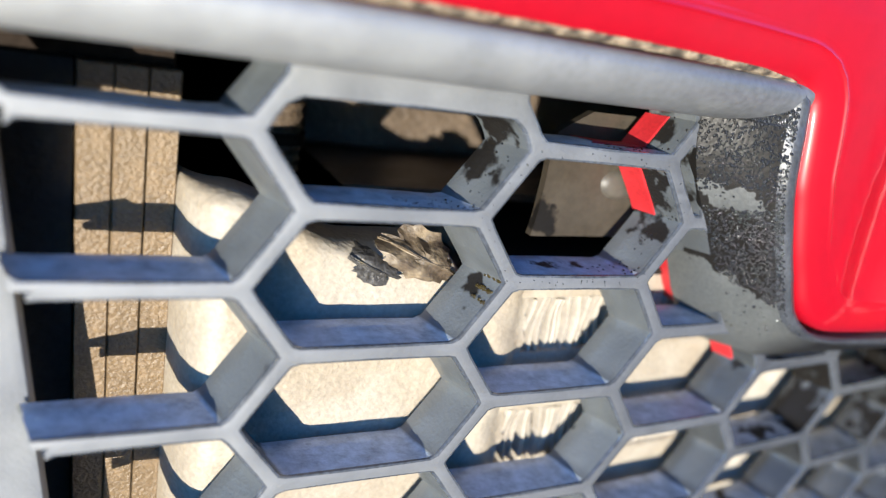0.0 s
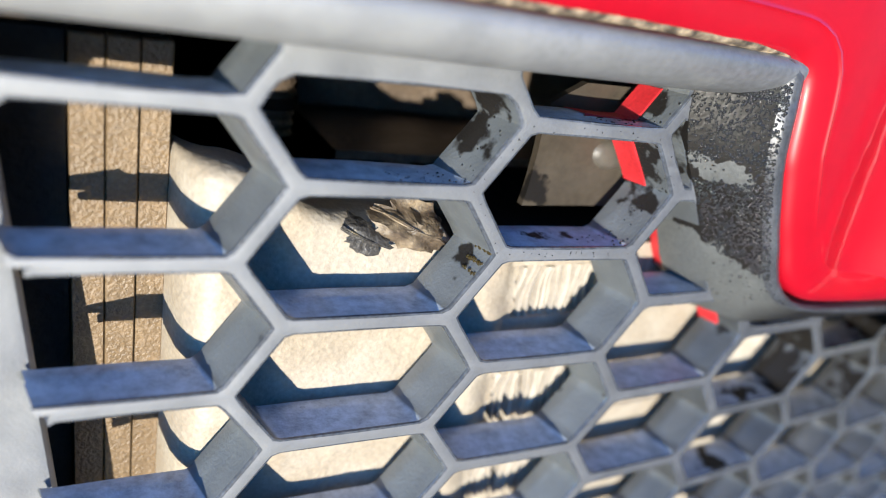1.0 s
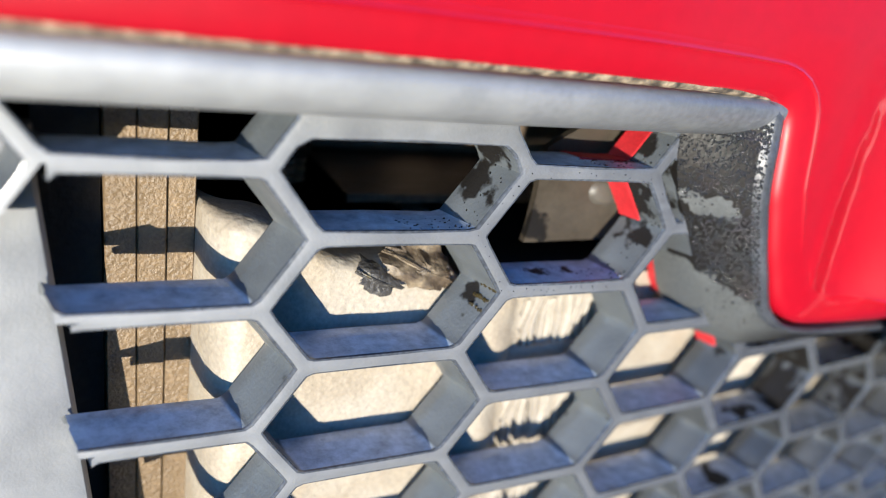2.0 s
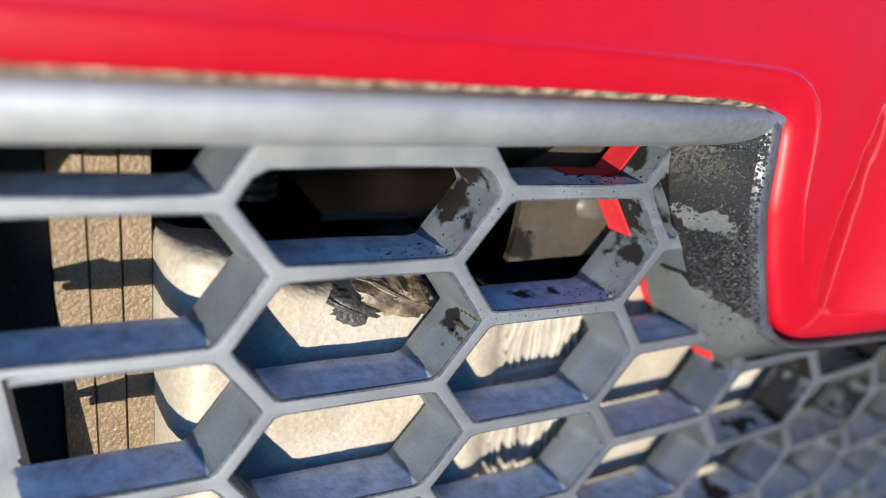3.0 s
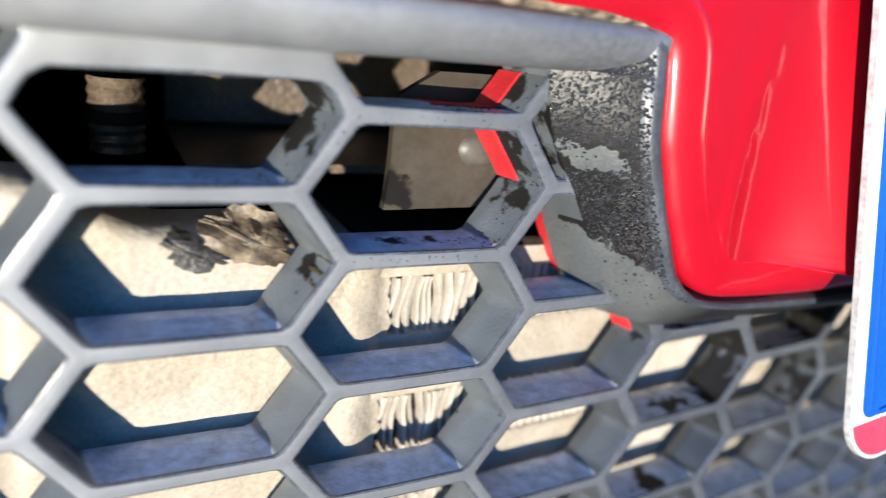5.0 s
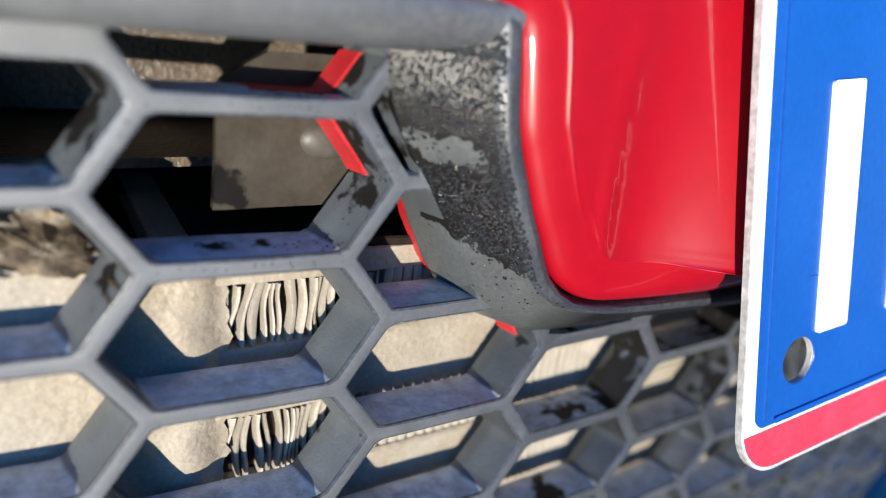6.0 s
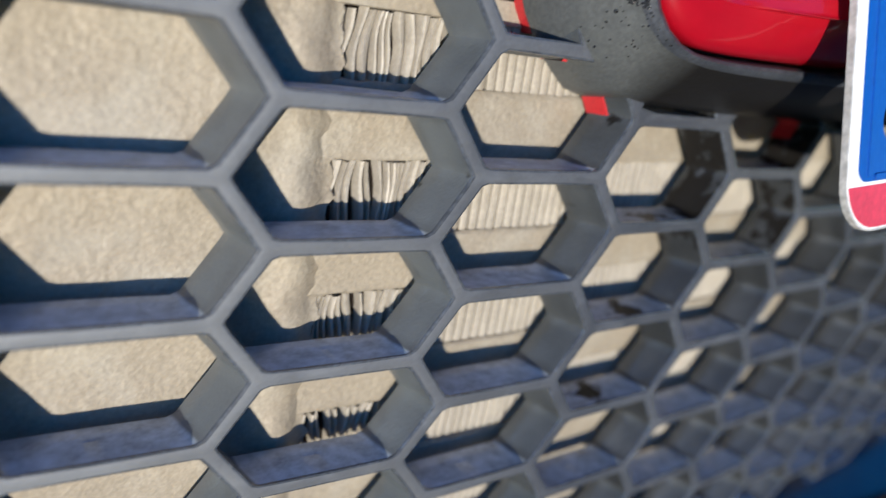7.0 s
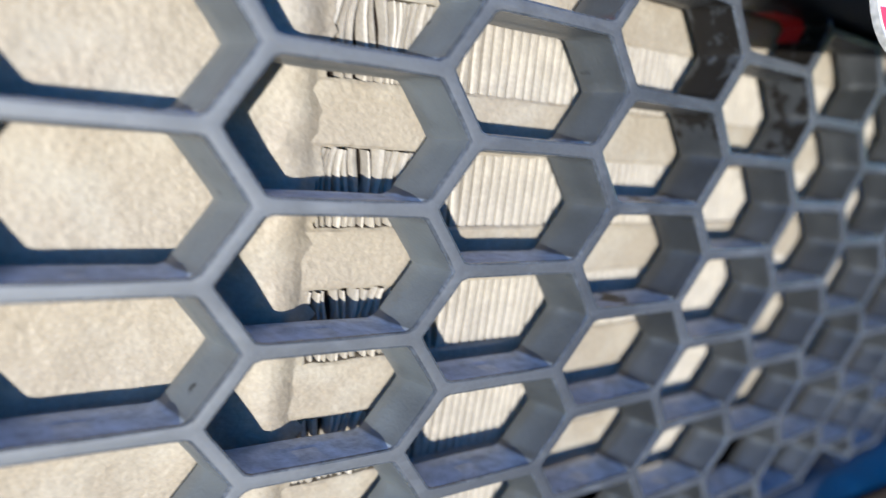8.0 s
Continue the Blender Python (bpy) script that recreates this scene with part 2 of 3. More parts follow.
REDRAW = material("red_overspray", (0.48, 0.02, 0.025), 0.5, vary=0.15, size=200, grain=2000, bump=0.2)
CAST = material("dusty_cast_aluminium", (0.36, 0.318, 0.252), 0.62, metal=0.1, vary=0.11, size=90, grain=1400, bump=0.5, bump_size=800, second=(0.32, 0.272, 0.205))
FIN = material("aluminium_fin", (0.41, 0.365, 0.30), 0.55, metal=0.1, vary=0.1, size=260, grain=1500, bump=0.2)
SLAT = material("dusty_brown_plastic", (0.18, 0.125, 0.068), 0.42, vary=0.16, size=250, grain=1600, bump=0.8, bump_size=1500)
# dark copy of the slat plastic, standing in for shade
SHADED_SLAT = material("shaded_brown_plastic", (0.022, 0.016, 0.012), 0.6, vary=0.3, size=120, bump=0.4)
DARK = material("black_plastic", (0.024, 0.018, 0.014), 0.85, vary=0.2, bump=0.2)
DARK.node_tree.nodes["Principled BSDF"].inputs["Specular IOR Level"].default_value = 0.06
GREYDUCT = add_wet(material("grey_duct_plastic", (0.05, 0.041, 0.030), 0.45, vary=0.12, size=60, bump=0.15), ((12.5, 12, -14.5, 4.5), (10.8, 12, -12, 2.6)), 0.4)
BOSS = material("grey_boss_plastic", (0.066, 0.058, 0.046), 0.45, vary=0.12, size=60, bump=0.15)
BROWNFIN = material("dusty_brown_steel", (0.115, 0.085, 0.058), 0.4, vary=0.25, size=120, bump=0.6, bump_size=900)
BLUE = material("blue_plate_paint", (0.012, 0.085, 0.36), 0.35, vary=0.06, size=60, bump=0.1)
WHITE = material("white_plate_paint", (0.80, 0.80, 0.78), 0.35, vary=0.05, size=60, bump=0.08)
PLATERED = material("faded_red_plate_paint", (0.60, 0.05, 0.09), 0.4, vary=0.12, size=120, bump=0.1)
ALU = material("bare_plate_edge", (0.62, 0.60, 0.56), 0.4, metal=0.2, vary=0.2, size=400, bump=0.2)
DIRT = material("tan_dirt", (0.32, 0.25, 0.17), 0.9, vary=0.4, size=500, bump=1.0, bump_size=900, second=(0.05, 0.038, 0.028), spread=(0.35, 0.65))
LEAF = material("dry_leaf", (0.20, 0.155, 0.10), 0.5, vary=0.3, size=220, bump=0.8, bump_size=700, second=(0.075, 0.055, 0.036))
BLACKLEAF = material("wet_dark_leaf", (0.045, 0.042, 0.038), 0.45, vary=0.5, size=500, bump=1.0, bump_size=900, second=(0.12, 0.10, 0.06), spread=(0.36, 0.42))
RENDERED = material("rough_render", (0.16, 0.15, 0.14), 0.85, vary=0.2, size=2, grain=120, bump=0.4, bump_size=120)
GROUND = material("asphalt", (0.07, 0.066, 0.06), 0.85, vary=0.3, size=3, grain=150, bump=0.5, bump_size=150)


# ---- building helpers ----
def mesh_of(name, verts, faces, mat, smooth=True, bent=True):
    """A mesh from places in millimetres of the grille's axes."""
    me = bpy.data.meshes.new(name)
    me.from_pydata([SET @ ((true_place(v) if bent else Vector(v)) * MM) for v in verts], [], faces)
    me.materials.append(mat)
    if smooth:
        me.polygons.foreach_set("use_smooth", [True] * len(me.polygons))
        if smooth != "round":
            me.set_sharp_from_angle(angle=radians(38))
    me.update()
    return me


def thing(name, label, category, group="", kind=""):
    return tagged(new(name), label, category, group, kind)


def part(name, verts, faces, mat, parent, label="", smooth=True):
    ob = new(name, mesh_of(name, verts, faces, mat, smooth, parent.name not in ("number_plate", "blue_field")))
    ob.parent = parent
    return tagged(ob, label)


def single(name, verts, faces, mat, label, category, kind="", group="", smooth=True):
    return tagged(new(name, mesh_of(name, verts, faces, mat, smooth, kind != "structure")), label, category, group, kind)


def loft(sections, closed=False):
    """Faces between sections of equally many points; closed: each section is a loop."""
    verts = [p for s in sections for p in s]
    n = len(sections[0])
    faces = []
    for a in range(len(sections) - 1):
        for b in range(n if closed else n - 1):
            c = (b + 1) % n
            faces.append((a * n + b, a * n + c, (a + 1) * n + c, (a + 1) * n + b))
    return verts, faces


def tube(sections):
    """A closed loft with both ends filled."""
    verts, faces = loft(sections, True)
    n = len(sections[0])
    faces.append(tuple(range(n))[::-1])
    faces.append(tuple(range(len(verts) - n, len(verts))))
    return verts, faces


def block(x0, x1, y0, y1, z0, z1, r=0.4):
    """A box with bevelled edges, standing in the grille's axes."""
    def ring(x, d):
        return [(x, y0 + r + d, z0 + d), (x, y1 - r - d, z0 + d), (x, y1 - d, z0 + r + d), (x, y1 - d, z1 - r - d),
                (x, y1 - r - d, z1 - d), (x, y0 + r + d, z1 - d), (x, y0 + d, z1 - r - d), (x, y0 + d, z0 + r + d)]
    return tube([ring(x0, r * 0.7), ring(x0 + r * 0.7, 0), ring(x1 - r * 0.7, 0), ring(x1, r * 0.7)])


def along(points, count):
    """Points evenly spaced along a smooth curve (Catmull-Rom) through the given ones."""
    p = [Vector(q) for q in points]
    dense = []
    for i in range(len(p) - 1):
        a, b, c, d = p[max(i - 1, 0)], p[i], p[i + 1], p[min(i + 2, len(p) - 1)]
        for k in range(24):
            t = k / 24
            dense.append(0.5 * (2 * b + (c - a) * t + (2 * a - 5 * b + 4 * c - d) * t * t + (3 * b - 3 * c + d - a) * t ** 3))
    dense.append(p[-1])
    run = [0.0]
    for a, b in zip(dense, dense[1:]):
        run.append(run[-1] + (b - a).length)
    out, j = [], 0
    for k in range(count):
        want = run[-1] * k / (count - 1)
        while j < len(run) - 2 and run[j + 1] < want:
            j += 1
        f = (want - run[j]) / max(run[j + 1] - run[j], 1e-9)
        out.append(dense[j].lerp(dense[j + 1], f))
    return out


# ---- the grille ----
PITCH, COLUMN, BAR, SLOPE, RISE = 20.0, 30.85, 23.94, 6.91, 0.40
HALF, DEEP = 1.25, 9.0


def sunk(x, y, z):
    """A place y behind the face: the cells run back along the car, a little down and inwards."""
    return (x - 0.19 * y, y + bow(x), z - 0.04 * y)


# Where the moulded surround of the red panel meets the honeycomb, from the rail round and along to the right.
FOOT = [(27.5, 7.6), (28, 4), (30.5, -3), (36, -11), (40.6, -18.6), (45, -26.6), (51, -32.4), (58, -36.2), (76, -37.6), (105, -38), (200, -39), (330, -40)]
LIP = [(41.7, 7.4), (42.7, 0), (44.0, -4), (45.5, -8), (47.1, -12), (49.1, -16.2), (52.2, -22.8), (57.6, -26.9), (66, -28.2), (86, -28.2), (110, -27.6), (200, -26), (330, -24)]


def inside_foot(x, z):
    """Whether a place on the face lies under the surround."""
    for (x0, z0), (x1, z1) in zip(FOOT, FOOT[1:]):
        if z1 <= z <= z0 and x > x0 + (x1 - x0) * (z - z0) / (z1 - z0):
            return True
    return z > FOOT[0][1] and x > 27


def post_edge(z):
    return -60.6 + 0.085 * max(-z - 6.5, -3)


def blocked(x, z, column):
    top = 4.2 if column % 2 else 8.4
    return z > top or inside_foot(x, z) or (z < -1.0 and x < post_edge(z) - 8.0) or z < -172 + 0.05 * (200 - x) * (x < 200)


grille = thing("grille", "faded dark grey plastic honeycomb car grille with water drops", "grille")


def hex_cell(column, row):
    cx = (column - 2) * COLUMN + 0.5 + BAR / 2
    cz = -PITCH * (row + 0.5 + (0.5 if column % 2 else 0.0))
    wide, tall = BAR / 2 + SLOPE, PITCH / 2
    corners = [(wide, RISE), (BAR / 2, tall), (-BAR / 2, tall + RISE), (-wide, 0), (-BAR / 2, RISE - tall), (BAR / 2, -tall)]
    sides = []
    for (ax, az), (bx, bz) in zip(corners, corners[1:] + corners[:1]):
        run = math.hypot(bx - ax, bz - az)
        nx, nz = (bz - az) / run, (ax - bx) / run
        sides.append((nx, nz, nx * ax + nz * az))
    if column == 0 and row >= 0:
        sides = [p for p in sides if p[0] > -0.2] + [(-1, 0, cx - post_edge(cz) + 0.4)]
    free = [(cx + wide * u / 9, cz + tall * v / 9) for u in range(-9, 10) for v in range(-9, 10)
            if all(wide * u / 9 * a + tall * v / 9 * b <= d - HALF for a, b, d in sides) and not blocked(cx + wide * u / 9, cz + tall * v / 9, column)]
    if len(free) < 3:
        return None
    ox, oz = sum(p[0] for p in free) / len(free), sum(p[1] for p in free) / len(free)
    if blocked(ox, oz, column):
        ox, oz = free[len(free) // 2]
    if column == 0 and row >= 0:
        corners += [(post_edge(cz) - 0.4 - cx, tall), (post_edge(cz) - 0.4 - cx, -tall)]
    angles = [2 * math.pi * k / 60 for k in range(60)] + [math.atan2(cz + b - oz, cx + a - ox) % (2 * math.pi) for a, b in corners]
    angles = sorted(set(round(a, 4) for a in angles))
    outer, inner = [], []
    for a in angles:
        ux, uz = math.cos(a), math.sin(a)
        full, soft = 1e9, 0.0
        for nx, nz, d in sides:
            towards = ux * nx + uz * nz
            if towards > 1e-6:
                gap = d - (ox - cx) * nx - (oz - cz) * nz
                full = min(full, gap / towards)
                soft += (max(gap - (HALF if nx != -1 else 0.0), 0.05) / towards) ** -70
        soft = soft ** (-1 / 70)
        if blocked(ox + soft * ux, oz + soft * uz, column):
            low, high = 0.0, soft
            for _ in range(14):
                mid = (low + high) / 2
                low, high = (low, mid) if blocked(ox + mid * ux, oz + mid * uz, column) else (mid, high)
            soft = low
        outer.append((full, ux, uz))
        inner.append((soft, ux, uz))
    rings = []
    for kind, grow, y in (("o", 0, 0), ("i", 0.45, 0), ("i", 0.12, 0.1), ("i", 0, 0.45), ("i", 0.0, 5.6), ("i", -0.22, 5.9), ("i", -0.3, DEEP), ("o", 0, DEEP)):
        ring = []
        for (full, ux, uz), (soft, _, _) in zip(outer, inner):
            r = full if kind == "o" else min(soft + grow, full)
            x, z = ox + r * ux, oz + r * uz
            ring.append(sunk(x, y, z))
        rings.append(ring)
    verts, faces = loft(rings, True)
    if column == 0 and row >= 0:
        count = len(angles)
        open_end = [ox + r * ux < post_edge(cz) + 0.35 for r, ux, uz in inner]
        faces = [q for q in faces if not all(open_end[v % count] for v in q)]
    cell = part("hex_cell", verts, faces, SHEEN_GREY, grille)
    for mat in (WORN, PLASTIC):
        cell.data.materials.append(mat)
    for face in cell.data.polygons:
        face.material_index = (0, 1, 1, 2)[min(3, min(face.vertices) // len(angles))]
    return inner, ox, oz


cells = {}
for column in range(-1, 11):
    for row in range(-1, 9):
        made = hex_cell(column, row) if column >= 0 or row < 0 else None
        if made:
            cells[column, row] = made

# red paint that has reached the rear edge of the walls next to the bumper
for key, a0, a1 in (((2, -1), -75, 8), ((2, 0), -4, 62), ((3, 1), -2, 64), ((5, 1), 0, 60)):
    if key in cells:
        inner, ox, oz = cells[key]
        band_rows = [[], [], [], []]
        for rad, ux, uz in sorted(inner, key=lambda p: math.atan2(p[2], p[1])):
            a = math.degrees(math.atan2(uz, ux))
            if a0 <= a <= a1:
                x, z = ox + (rad - 0.3) * ux, oz + (rad - 0.3) * uz
                for q, (d, y) in enumerate(((0.3, DEEP + 0.6), (-0.12, DEEP + 0.6), (-0.12, DEEP - 3.8), (0.3, DEEP - 3.8))):
                    band_rows[q].append(sunk(x + d * ux, y, z + d * uz))
        if len(band_rows[0]) > 1:
            part("red_edge", *loft(band_rows), REDRAW, grille, "red painted rear edge")

# the rounded rail along the top, ending in the corner by the red panel
rail = []
for x, s in [(-150 + 8 * k, 1.0) for k in range(19)] + [(0, 1), (6, 1), (12, 1), (18, 1), (24, 1), (30, 1.0), (36, 1.0), (39, 1.0), (41.4, 1.0)]:
    ring = []
    f = min(1, max(0, (x + 15) / 55))
    for k in range(24):
        a = 2 * math.pi * k / 24
        u, v = 5.6 * math.cos(a), 3.9 * math.sin(a)
        ring.append((x, -4.4 + 2.3 * f + s * (u * 0.93 - v * 0.37), 11.8 - 0.2 * f + s * (v * 0.98 - u * 0.10)))
    rail.append(ring)
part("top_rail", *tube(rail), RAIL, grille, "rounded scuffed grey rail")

# the moulded surround: lip beside the red panel, wall sloping back to the honeycomb
lip = along([(x, 0, z) for x, z in LIP], 90)
foot = along([(x, 0, z) for x, z in FOOT], 90)
sections = []
for a, b in zip(lip, foot):
    d = (b - a)
    out = d.normalized()
    front = -7.5 - 0.6 * min(1, max(0, (12 - a.z) / 10))
    rows = [(-1.0, front + 5), (-0.5, front + 0.9), (0.2, front), (1.2, front - 0.3), (2.3, front + 0.1), (3.2, front + 1.1)]
    s = [(a.x + out.x * o, y, a.z + out.z * o) for o, y in rows]
    for f in (0.45, 0.65, 0.85, 1.0):
        w = a.lerp(b, f)
        s.append((w.x, front + 1.1 + (bow(b.x) - 0.15 - front - 1.1) * (f - 0.28) / 0.72, w.z))
    far = 0.5 + 2.3 * min(1, max(0, (-11 - b.z) / 7)) * min(1, max(0, (70 - b.x) / 15))
    s.append((b.x + out.x * far, bow(b.x) + 9.6, b.z + out.z * far))
    sections.append(s)
corner = []
for z, x1 in ((14.7, 38.7), (14.2, 39.7), (13.4, 40.6), (12.4, 41.1), (11.4, 41.35), (9.5, 41.55), (8.3, 41.65)):
    front = -7.5 - 0.6 * min(1, max(0, (12 - z) / 10)) + 0.3 * max(0, z - 12.4)
    rows = [(1.0, 5), (0.5, 0.9), (-0.2, 0), (-1.2, -0.3), (-2.3, 0.1), (-3.2, 1.1)]
    inner_x = x1 - 3.2
    wall = [(inner_x + (27.5 - inner_x) * f, front + 1.1 + (-0.15 - front - 1.1) * f, z) for f in (0.24, 0.51, 0.79, 1.0)]
    corner.append([(max(x1 + o, inner_x), front + y, z) for o, y in rows] + wall + [(27.2, 9.6, z)])
sections[0] = [(x, y, 8.25) for x, y, z in sections[0]]
sections = corner + sections
part("surround_lip", *loft([s[:6] for s in sections]), LIPGREY, grille, "smooth scuffed grey lip")
part("plate_surround", *loft([s[5:] for s in sections[4:]]), WET, grille, "black grained surround wet with droplets")
tail = [s[-1] for s in sections if -30 < s[-1][2] < -13 and s[-1][0] < 60]
part("red_edge", *loft([[(x, y + d, z) for x, y, z in tail] for d in (-0.3, 2.6)] + [[(x + 0.5, y + 2.6, z) for x, y, z in tail]]), REDRAW, grille, "red painted rear edge")

# the post at the near end and the lower rail
post = []
for z in range(2, -200, -8):
    e = -50 + (post_edge(z) + 50) * 1.13
    post.append([(e, 13, z), (e, 11.4, z), (e - 0.5, 10.6, z), (e - 1.6, 10.3, z), (e - 24, 10.3, z), (e - 25, 14, z), (e - 0.5, 14, z)])
part("end_post", *tube(post), SHEEN_GREY, grille, "grey upright post")
low = []
for k in range(60):
    x = -120 + 8 * k
    z = -172 + 0.05 * (200 - x) * (x < 200)
    y = bow(x)
    low.append([(x, y + 12, z), (x, y - 0.5, z), (x, y - 3, z - 1.2), (x, y - 24, z - 9), (x, y - 28, z - 13), (x, y - 28, z - 30), (x, y + 12, z - 30)])
part("lower_rail", *tube(low), SHEEN_GREY, grille, "smooth grey ledge under the honeycomb")

# ---- red bumper cover ----
EDGE = [(-160, -9.2, 15.7), (-110, -9.2, 15.7), (-60, -9.2, 15.7), (0, -8.2, 15.8), (20, -7.0, 15.5), (32, -6.4, 15.1), (38, -6.2, 14.6), (41.0, -6.4, 12.6), (42.0, -6.8, 8), (43.1, -7.2, 0), (44.5, -7.2, -4), (46, -7.2, -8), (47.6, -7.2, -12), (49.6, -7.2, -16),
        (52.8, -7.4, -22.2), (58.0, -7.6, -26.0), (66, -7.6, -27.2), (86, -7.2, -27.2), (110, -5, -26.6), (200, 6, -25.2), (330, 30, -23.2)]
edge = along(EDGE, 420)
bumper = thing("bumper_cover", "glossy red painted bumper cover with rolled edge", "bumper")


def swell(x, z):
    """The cover swells forward low down beside the plate and falls back behind it."""
    f, g = min(1.0, max(0.0, (x - 62) / 24)), min(1.0, max(0.0, (x - 95) / 16))
    return -10.5 * f * f * (3 - 2 * f) * (1 - g * g * (3 - 2 * g)) * min(1.0, max(0.0, (30 - z) / 48))


PROFILE = ((0.6, 7), (0, 2.2), (0, 0.4), (0.35, -0.5), (1.1, -1.15), (1.9, -1.5), (3.4, -1.75), (4.8, -1.88), (5.5, -1.92), (5.75, -1.95), (5.9, -1.97), (6.05, -1.98), (6.2, -1.98), (6.4, -1.99), (6.7, -2.0), (7.3, -2.0))
skin = []
for k, e in enumerate(edge):
    t = (edge[min(k + 1, len(edge) - 1)] - edge[max(k - 1, 0)]).normalized()
    n = Vector((-t.z, 0, t.x)).normalized()
    bead = 0.22 * min(1, max(0, (e.z + 16) / 14))
    s = []
    for o, y in PROFILE:
        x, z = e.x + n.x * o, e.z + n.z * o
        s.append((x, e.y + y - bead * math.exp(-((o - 6.05) / 0.24) ** 2) + swell(x, z) * (e.x > 40) * min(1.0, o / 14), z))
    ox, oy, oz = s[-1]
    if e.z > 14.5 and e.x < 37:
        far = Vector((ox, 0, 120))
    else:
        f = min(1, max(0, (15 - e.z) / 40)) if e.x < 62 else 1
        far = Vector((330, 0, 120 - 125 * min(1, f * 1.6) - 12 * f)) if f < 1 else Vector((330, 0, -16))
    for q in range(1, 57):
        u = (q / 56) ** 1.9
        x, z = ox + (far.x - ox) * u, oz + (far.z - oz) * u
        y = oy + swell(x, z) * min(1.0, 0.5 + 0.06 * q) - swell(ox, oz) * 0.5 + 0.08 * (max(0, x - 50) - max(0, ox - 50)) - 0.06 * (1 - math.exp(-q * 0.2)) + 0.03 * max(0, z - 22) + 0.002 * max(0, z - 22) ** 2
        ridge = x - 58.0 - 0.006 * (z + 4) ** 2
        y -= 0.55 * math.exp(-(ridge / 1.3) ** 2) * min(1, max(0, (z + 24) / 14)) * (e.x > 40)
        s.append((x, y, z))
    skin.append(s)
part("painted_skin", *loft(skin), RED, bumper)
gap = []
for e in edge:
    if e.x > 37.5 or e.z < 14:
        break
    thin = min(1.0, (38.5 - e.x) / 9) * 0.8
    w = 0.8 + 0.5 * noise.noise(Vector((e.x * 0.25, 0, 5)))
    gap.append([(e.x, e.y + 0.1, e.z - 0.03), (e.x, e.y - 0.58, e.z + 0.25), (e.x, e.y - 0.58 - 0.4 * thin, e.z + 0.25 + 0.45 * thin), (e.x, e.y - 0.58 - (0.54 + 0.1 * w) * thin, e.z + 0.25 + (0.65 + 0.35 * w) * thin), (e.x, e.y - 0.4, e.z + 0.5 + 0.9 * thin), (e.x, e.y + 0.1, e.z + 0.6)])
part("gap_dirt", *tube(gap), DIRT, bumper, "tan dirt caught in the gap")

# ---- number plate ----
plate = thing("number_plate", "blue number plate with white border and faded red bottom band", "number plate")
PX, PUP = Vector((0.996, 0.013, 0.087)), Vector((-0.088, 0.188, 0.978))
PX.normalize()
PUP.normalize()
PN = PX.cross(PUP).normalized()
PO = Vector((83.1, -27.8, -52.0))


def on_plate(u, v, w=0.0):
    """u along the plate, v up it, w behind its face."""
    return tuple(PO + PX * u + PUP * v + PN * -w)


def rounded(u0, v0, u1, v1, r, n=8):
    pts = []
    for cu, cv, a0 in ((u1 - r, v1 - r, 0), (u0 + r, v1 - r, 90), (u0 + r, v0 + r, 180), (u1 - r, v0 + r, 270)):
        for k in range(n + 1):
            a = radians(a0 + 90 * k / n)
            pts.append((cu + r * math.cos(a), cv + r * math.sin(a)))
    return pts
HOLE, HOLE_R = (13.2, 17.7), 3.9
PLATE_W, PLATE_H = 250.0, 112.0


def holed(outline, hole, w0, w1):
    """A sheet with an outline and one round hole, from w0 to w1 behind the face."""
    hu, hv = hole
    angles = sorted(set([round(2 * math.pi * k / 40, 4) for k in range(40)] + [round(math.atan2(v - hv, u - hu) % (2 * math.pi), 4) for u, v in outline]))
    out = []
    for a in angles:
        du, dv = math.cos(a), math.sin(a)
        best = 1e9
        for (u0, v0), (u1, v1) in zip(outline, outline[1:] + outline[:1]):
            eu, ev = u1 - u0, v1 - v0
            det = du * ev - dv * eu
            if abs(det) > 1e-9:
                r = ((u0 - hu) * ev - (v0 - hv) * eu) / det
                s = ((u0 - hu) * dv - (v0 - hv) * du) / det
                if r > 0 and -1e-6 <= s <= 1 + 1e-6:
                    best = min(best, r)
        out.append((best, du, dv))
    def ring(f, w, grow=0.0):
        return [on_plate(hu + (r * f + (HOLE_R + grow) * (1 - f)) * du, hv + (r * f + (HOLE_R + grow) * (1 - f)) * dv, w) for r, du, dv in out]
    return [ring(0, w1), ring(0, w0 + 0.15), ring(0, w0, 0.15), ring(1, w0), ring(1, w1), ring(0, w1)]


sheet = rounded(0, 0, PLATE_W, PLATE_H, 8.5)
part("plate_sheet", *loft(holed(sheet, HOLE, 0.0, 1.1), True), ALU, plate, "bare aluminium sheet", smooth=False)
part("white_ground", *loft(holed(rounded(0.35, 0.35, PLATE_W - 0.35, PLATE_H - 0.35, 8.2), HOLE, -0.06, 0.0), True), WHITE, plate, "white painted border", smooth=False)
field = part("blue_field", *loft(holed(rounded(3.0, 8.2, PLATE_W - 3.0, PLATE_H - 3.0, 2.5), HOLE, -0.12, -0.06), True), BLUE, plate, "blue painted field", smooth=False)


def flat_patch(outline, w0, w1):
    n = len(outline)
    verts = [on_plate(u, v, w0) for u, v in outline] + [on_plate(u, v, w1) for u, v in outline]
    faces = [tuple(range(n))] + [(a, (a + 1) % n, n + (a + 1) % n, n + a) for a in range(n)]
    return verts, faces


